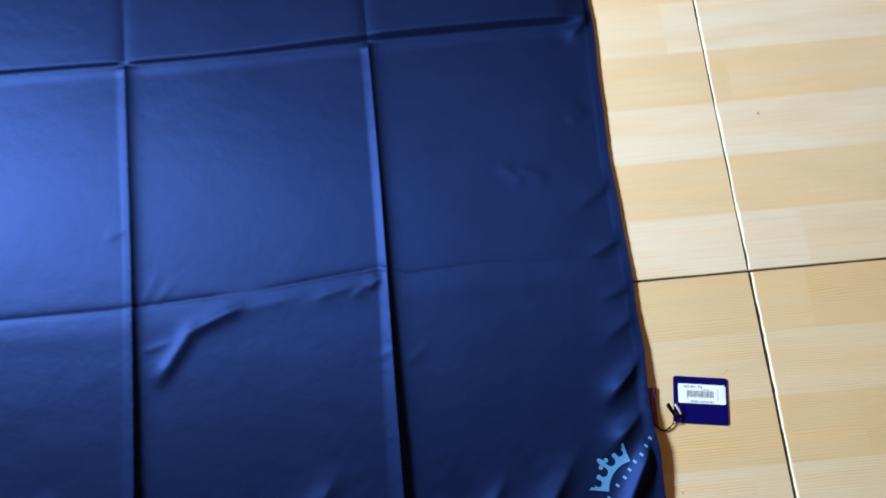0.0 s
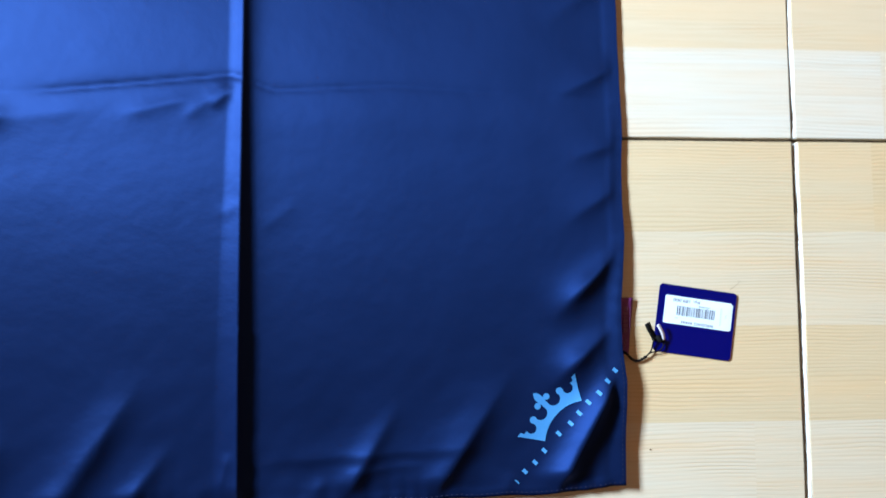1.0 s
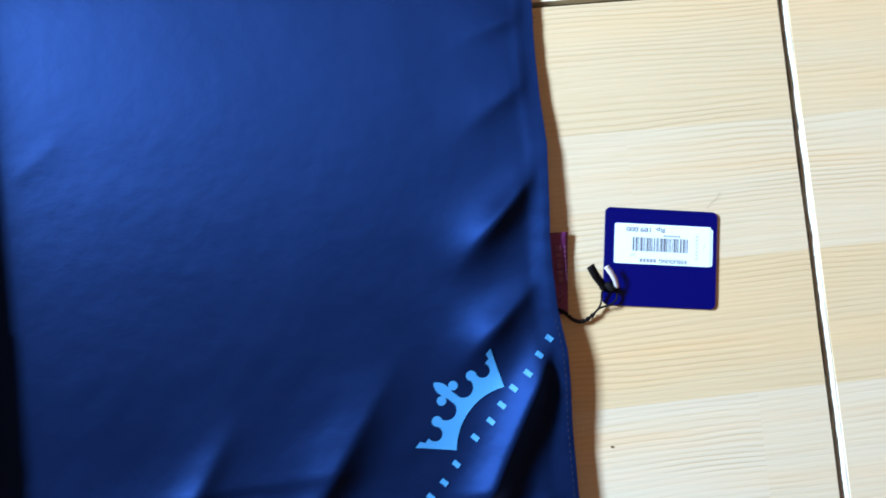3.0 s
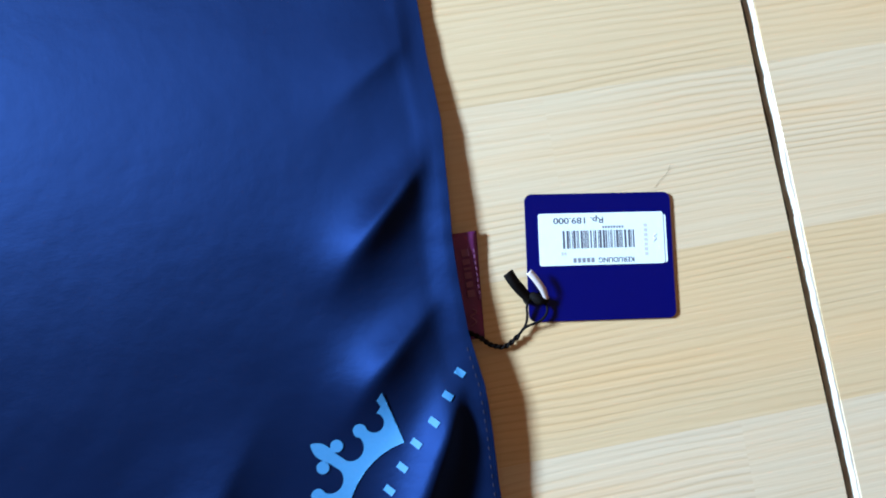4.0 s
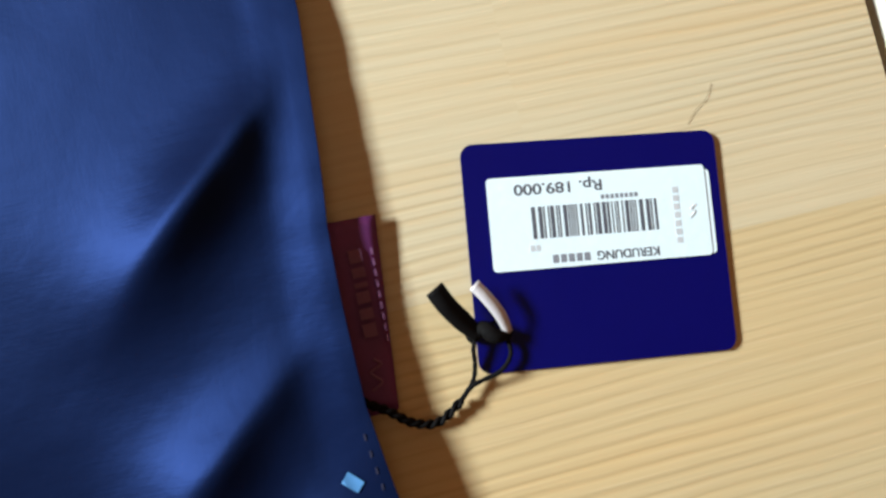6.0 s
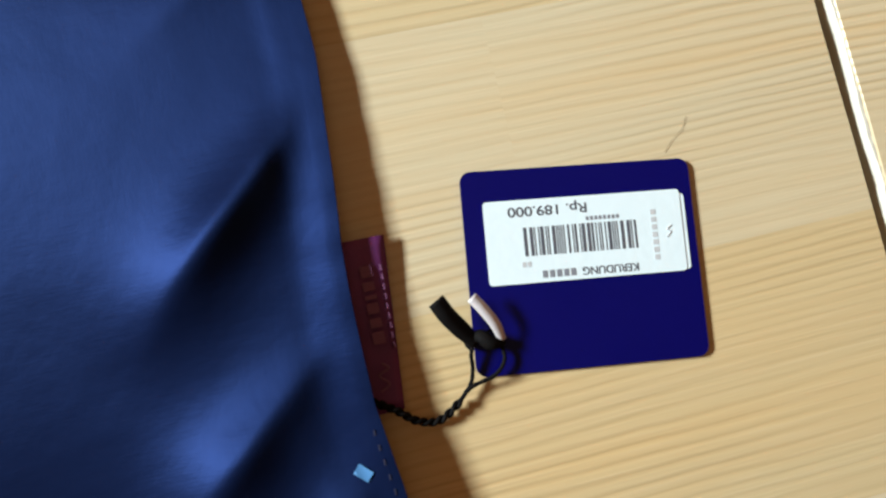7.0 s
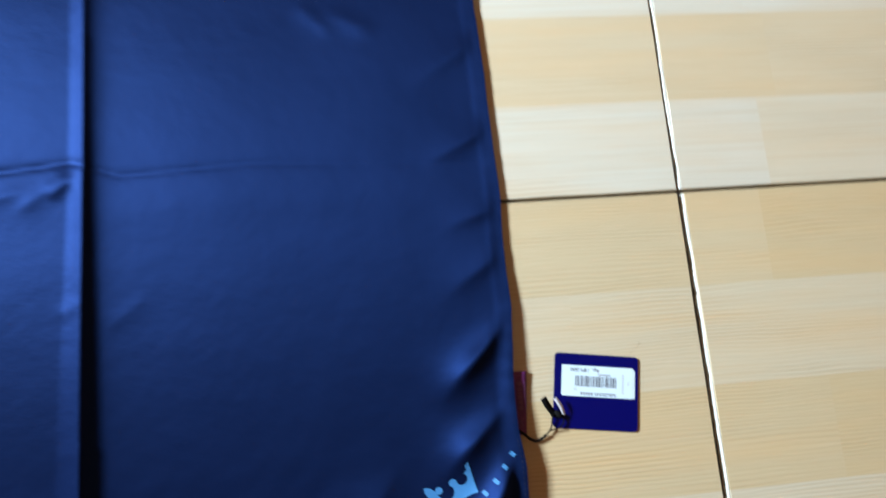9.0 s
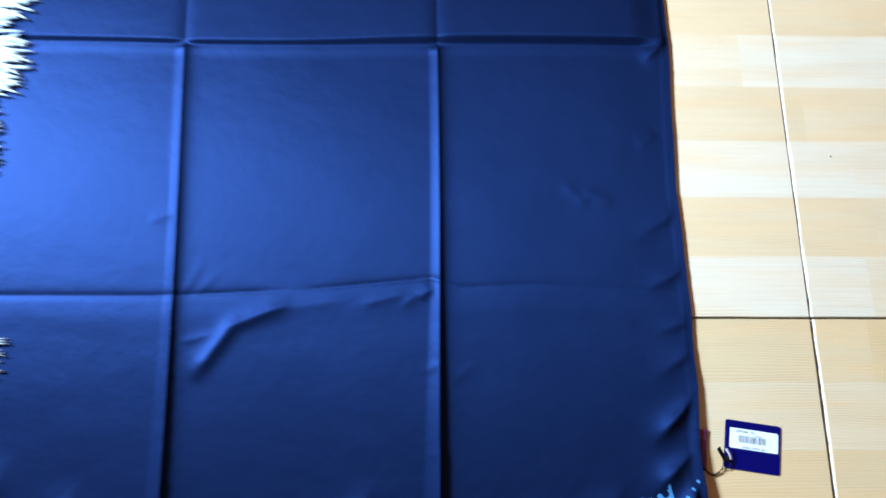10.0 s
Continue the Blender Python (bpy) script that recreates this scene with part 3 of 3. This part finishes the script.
def price_tag():
    thing = tagged(new("price_tag"), "navy card price tag with white barcode sticker on tiles", "price tag")
    thing.matrix_world = TAG
    bm = bmesh.new()
    rounded_sheet(bm, -0.0279, -0.0238, 0.0279, 0.0238, 0.0, 0.0007, 0.0026)
    part("card", bm, M_CARD, thing)
    bm = bmesh.new()
    rounded_sheet(bm, -0.0222, -0.0030, 0.0258, 0.0152, 0.0007, 0.00085, 0.0008)
    part("lower_sticker", bm, M_PAPER, thing, "white paper sticker under another")
    bm = bmesh.new()
    rounded_sheet(bm, -0.0231, -0.0033, 0.0247, 0.0163, 0.00086, 0.00104, 0.0009)
    sticker = part("sticker", bm, M_PAPER, thing, "white paper barcode sticker")
    z = 0.00107
    turned = Matrix.Rotation(math.pi, 4, "Z")
    text_mesh("price_text", "Rp. 189.000", 0.0032, 0.0190, Matrix.Translation((-0.0078, 0.0136, z)) @ turned, sticker, M_INK)
    text_mesh("product_text", "KERUDUNG", 0.0026, 0.0136, Matrix.Translation((0.0060, -0.0014, z)) @ turned, sticker, M_INK)
    for a0, a1, b0, b1, ink in [(-0.0104 + 0.0017 * n, -0.0092 + 0.0017 * n, -0.0023, -0.0006, M_FAINT) for n in range(5)] \
            + [(0.0012 + 0.00105 * n, 0.0019 + 0.00105 * n, 0.0104, 0.0113, M_FAINT) for n in range(8)] \
            + [(-0.0150 + 0.0012 * n, -0.0141 + 0.0012 * n, 0.0005, 0.0017, M_GREY) for n in range(2)]:
        bm = bmesh.new()
        box(bm, a0, b0, z - 0.00003, a1, b1, z + 0.00004)
        part("text_bar", bm, ink, sticker)
    # barcode
    rng = random.Random(11)
    a = -0.0141
    while a < 0.0131:
        w = rng.choice((0.00026, 0.00026, 0.0005, 0.00078))
        bm = bmesh.new()
        box(bm, a, 0.0030, z - 0.00003, a + w, 0.0097, z + 0.00004)
        part("barcode_bar", bm, M_INK, sticker)
        a += w + rng.choice((0.00028, 0.0003, 0.0005, 0.0007))
    # pale mark at the sticker's end
    for n in range(7):
        bm = bmesh.new()
        b = -0.0002 + n * 0.0018
        box(bm, 0.0170, b, z - 0.00003, 0.0183, b + 0.0012, z + 0.00004)
        part("pale_bar", bm, M_GREY, sticker)
    bm = bmesh.new()
    tube(bm, curve_points([(0.0205, 0.0050, z), (0.0216, 0.0062, z), (0.0208, 0.0068, z), (0.0219, 0.0078, z)], 18), 0.00018, 6)
    part("pale_mark", bm, M_GREY, sticker)
    # eyelet
    bm = bmesh.new()
    ring = [(-0.0236 + 0.0016 * math.cos(t), -0.0148 + 0.0016 * math.sin(t), 0.0009) for t in np.linspace(0, 2 * math.pi, 25)]
    tube(bm, ring, 0.0003, 6)
    part("eyelet", bm, M_CORD, thing)
    return thing


def strip(bm, pts, wide, thick):
    """A flat ribbon along points, lying across their way."""
    pts = [Vector(p) for p in pts]
    rows = []
    for i, p in enumerate(pts):
        d = (pts[min(i + 1, len(pts) - 1)] - pts[max(i - 1, 0)]).normalized()
        s = d.cross(Vector((0.25, 0.1, 1))).normalized()
        u = s.cross(d).normalized()
        w = wide * (0.75 + 0.25 * min(1, 3 * i / len(pts)))
        rows.append([bm.verts.new(p + s * w * k + u * thick * h) for k, h in ((-0.5, 0.5), (0, 0.9), (0.5, 0.5), (0.5, -0.5), (-0.5, -0.5))])
    for a, b in zip(rows, rows[1:]):
        for k in range(5):
            bm.faces.new((a[k], a[(k + 1) % 5], b[(k + 1) % 5], b[k]))
    bm.faces.new(rows[0][::-1])
    bm.faces.new(rows[-1])
    return bm


def tag_cord():
    """The twisted black cord that ties the tag to the scarf's label."""
    thing = tagged(new("tag_cord"), "black twisted cord tying price tag to the scarf label", "cord")
    main = curve_points([(-0.1325, -0.1490, 0.0052), (-0.1280, -0.1520, 0.0050), (-0.1240, -0.1556, 0.0030), (-0.1190, -0.1570, 0.0018), (-0.1135, -0.1540, 0.0022)], 60)
    for ph in (0, math.pi):
        bm = bmesh.new()
        pts = []
        for i, p in enumerate(main):
            d = (main[min(i + 1, len(main) - 1)] - main[max(i - 1, 0)]).normalized()
            s = d.cross(Vector((0, 0, 1))).normalized()
            t = i * 0.55 + ph
            pts.append(p + s * 0.0005 * math.cos(t) + Vector((0, 0, 0.0005 * math.sin(t))))
        tube(bm, pts, 0.00052, 7)
        smooth(part("strand", bm, M_CORD, thing))
    for keys in ([(-0.1138, -0.1542, 0.0022), (-0.1105, -0.1515, 0.0026), (-0.1045, -0.1500, 0.0030), (-0.1016, -0.1470, 0.0030), (-0.1018, -0.1430, 0.0026)],
                 [(-0.1138, -0.1540, 0.0024), (-0.1104, -0.1508, 0.0022), (-0.1092, -0.1475, 0.0026), (-0.1088, -0.1440, 0.0034), (-0.1070, -0.1415, 0.0034), (-0.1030, -0.1420, 0.0026)]):
        bm = bmesh.new()
        tube(bm, curve_points(keys, 36), lambda s: 0.00048 + 0.00006 * math.sin(s * 70), 7)
        smooth(part("loop", bm, M_CORD, thing))
    bm = bmesh.new()
    tube(bm, curve_points([(-0.1092, -0.1425, 0.0024), (-0.1062, -0.1408, 0.0036), (-0.1040, -0.1428, 0.0040), (-0.1010, -0.1432, 0.0026)], 24), lambda s: 0.0011 + 0.0006 * math.sin(s * math.pi), 8)
    smooth(part("knot", bm, M_CORD, thing))
    bm = bmesh.new()
    strip(bm, curve_points([(-0.1072, -0.1420, 0.0034), (-0.1098, -0.1385, 0.0050), (-0.1125, -0.1345, 0.0068), (-0.1142, -0.1308, 0.0076)], 18), 0.0040, 0.0010)
    smooth(part("ribbon_end", bm, M_CORD, thing, "black ribbon end standing up"))
    bm = bmesh.new()
    strip(bm, curve_points([(-0.1012, -0.1428, 0.0036), (-0.1022, -0.1390, 0.0050), (-0.1042, -0.1350, 0.0058), (-0.1062, -0.1318, 0.0060)], 18), 0.0026, 0.0005)
    smooth(part("ribbon_end", bm, M_SATINBLACK, thing, "ribbon end with its gloss put into a pale colour"))
    return thing


price_tag()
tag_cord()


# ---- white fringed cloth ----
def fringed_cloth():
    """A white woven cloth lying over the scarf; its edge is a row of loose tassels."""
    thing = tagged(new("fringed_cloth"), "white cloth with a loose tasselled fringe on the scarf", "cloth")
    xs, ys = np.linspace(-1.16, -0.925, 40), np.linspace(-0.06, 0.46, 80)
    gx, gy = np.meshgrid(xs, ys)
    z = height(gx, gy) + 0.006 + 0.002 * lump(gx, gy, 0.05, 8)
    px = gx + 0.005 * np.sin(gy * 40)
    me = bpy.data.meshes.new("weave")
    i = np.arange(gx.size).reshape(gx.shape)
    me.from_pydata(np.stack([px, gy, z], -1).reshape(-1, 3), [], np.stack([i[:-1, :-1], i[:-1, 1:], i[1:, 1:], i[1:, :-1]], -1).reshape(-1, 4))
    me.materials.append(M_WHITE)
    ob = smooth(new("weave", me))
    ob.parent = thing
    md = ob.modifiers.new("thickness", "SOLIDIFY")
    md.thickness, md.offset = 0.002, -1.0
    rng = random.Random(6)
    y = -0.055
    while y < 0.46:
        bm = bmesh.new()
        x0 = -0.930 + 0.005 * math.sin(y * 40)
        reach = float(np.interp(y, [-0.06, -0.04, -0.025, -0.01, 0.165, 0.245, 0.256, 0.268, 0.290, 0.314, 0.326, 0.336, 0.350, 0.37, 0.5],
                                [0.06, 0.108, 0.108, 0.05, 0.064, 0.050, 0.072, 0.083, 0.087, 0.084, 0.052, 0.050, 0.072, 0.080, 0.074]))
        for k in range(11):
            a = rng.uniform(-0.34, 0.02)
            ln = reach * rng.uniform(0.72, 1.04)
            keys = []
            for s in (0, 0.3, 0.65, 1.0):
                xx, yy = x0 + ln * s * math.cos(a), y + rng.uniform(-0.003, 0.003) + ln * s * math.sin(a) + 0.004 * s
                keys.append((xx, yy, float(height(xx, yy)) + 0.0025 + 0.006 * (1 - s) * rng.uniform(0.6, 1.2) + 0.002 * rng.random()))
            tube(bm, curve_points(keys, 9), lambda s: 0.0021 * (1 - s) ** 0.45 + 0.0004, 6)
        smooth(part("tassel", bm, M_WHITE, thing))
        y += rng.uniform(0.010, 0.015)
    return thing


fringed_cloth()


# ---- bits on the floor ----
bm = bmesh.new()
tube(bm, curve_points([(-0.0512, -0.1085, 0.0002), (-0.0488, -0.1060, 0.0003), (-0.0456, -0.1038, 0.0003), (-0.0436, -0.1008, 0.0002)], 20), 0.000038, 5)
tagged(new("loose_hair", from_bm("loose_hair", bm, M_DUST)), "thin loose fibre lying on the tile", "fibre")


def crumb(x, y, r, seed):
    bm = bmesh.new()
    bmesh.ops.create_icosphere(bm, subdivisions=2, radius=r)
    rng = random.Random(seed)
    for v in bm.verts:
        v.co *= rng.uniform(0.7, 1.2)
        v.co.z *= 0.6
    ob = new("crumb", from_bm("crumb", bm, M_DUST))
    ob.location = (x, y, r * 0.5)
    return tagged(ob, "tiny dark crumb lying on the floor tile", "crumb", "crumbs on the floor")


crumb(-0.1115, -0.218, 0.0006, 1)
crumb(0.046, 0.182, 0.0009, 2)


# ---- floor ----
floor = tagged(new("floor"), "pale wood-look ceramic tile floor", "floor", kind="structure")
PITCH, GAP_X, GAP_Y, SHIFT = 0.4, 0.0036, 0.0024, 0.0013


def grout_sheet():
    """The grouting bed between the tiles, a little uneven, and a white strip for a lit tile edge."""
    bm = bmesh.new()
    box(bm, W, S, -0.03, E, N, -0.0055)
    part("grout_bed", bm, M_GROUT_BED, floor)
    # a white strip along one joint's far side imitates the lit tile edge, ragged, with a dark crack beside it
    rng = random.Random(2)
    for y0, y1, near, far in ((-0.80, -0.0016, 0.0018, SHIFT + 0.00178), (0.0016, 0.80, 0.0001, 0.00178)):
        bm = bmesh.new()
        rows = []
        bite = 0.0
        for k in range(int((y1 - y0) / 0.002) + 1):
            y = y0 + k * 0.002
            bite = 0.82 * bite + rng.uniform(-0.00022, 0.00024) + (0.0008 if rng.random() < 0.02 else 0.0)
            a = near + bite + 0.0002 * math.sin(y * 60)
            z = -0.0003 + rng.uniform(-0.00012, 0.00012)
            rows.append([bm.verts.new(p) for p in ((a - 0.0002, y, -0.0057), (a, y, z - 0.0006), (min(a + 0.0006, far - 0.0002), y, z), (far, y, z))])
        for a, b in zip(rows, rows[1:]):
            for k in range(3):
                bm.faces.new((a[k], a[k + 1], b[k + 1], b[k]))
        part("lit_edge_line", bm, M_LIT_EDGE, floor)


def tile_mesh(material):
    hx, hy = (PITCH - GAP_X) / 2, (PITCH - GAP_Y) / 2
    bm = bmesh.new()
    prof = [(0.0, -0.008), (0.0, -0.0014), (0.0001, -0.0005), (0.00035, 0.0)]
    rng = random.Random(9)
    side = 14
    rings = []
    for inset, z in prof:
        ring = []
        for cx, cy, dx, dy in ((-1, -1, 1, 0), (1, -1, 0, 1), (1, 1, -1, 0), (-1, 1, 0, -1)):
            for k in range(side):
                t = 2 * k / side
                chip = rng.uniform(-0.00025, 0.00025) if k else 0
                ring.append(bm.verts.new(((cx + dx * t) * (hx - inset + (chip if dx == 0 else 0)), (cy + dy * t) * (hy - inset + (chip if dy == 0 else 0)), z)))
        rings.append(ring)
    n = len(rings[0])
    for a, b in zip(rings, rings[1:]):
        for k in range(n):
            bm.faces.new((a[k], a[(k + 1) % n], b[(k + 1) % n], b[k]))
    bm.faces.new(rings[-1])
    return from_bm("tile", bm, material)


grout_sheet()
PALE, WARM = tile_mesh(M_TILE), tile_mesh(M_TILE_WARM)
for ix in range(-5, 5):
    for iy in range(-6, 5):
        ob = new("tile", WARM if iy < 0 else PALE)
        ob.parent = floor
        ob.location = ((ix + 0.5) * PITCH + (SHIFT if ix >= 0 > iy else 0.0), (iy + 0.5) * PITCH, 0)
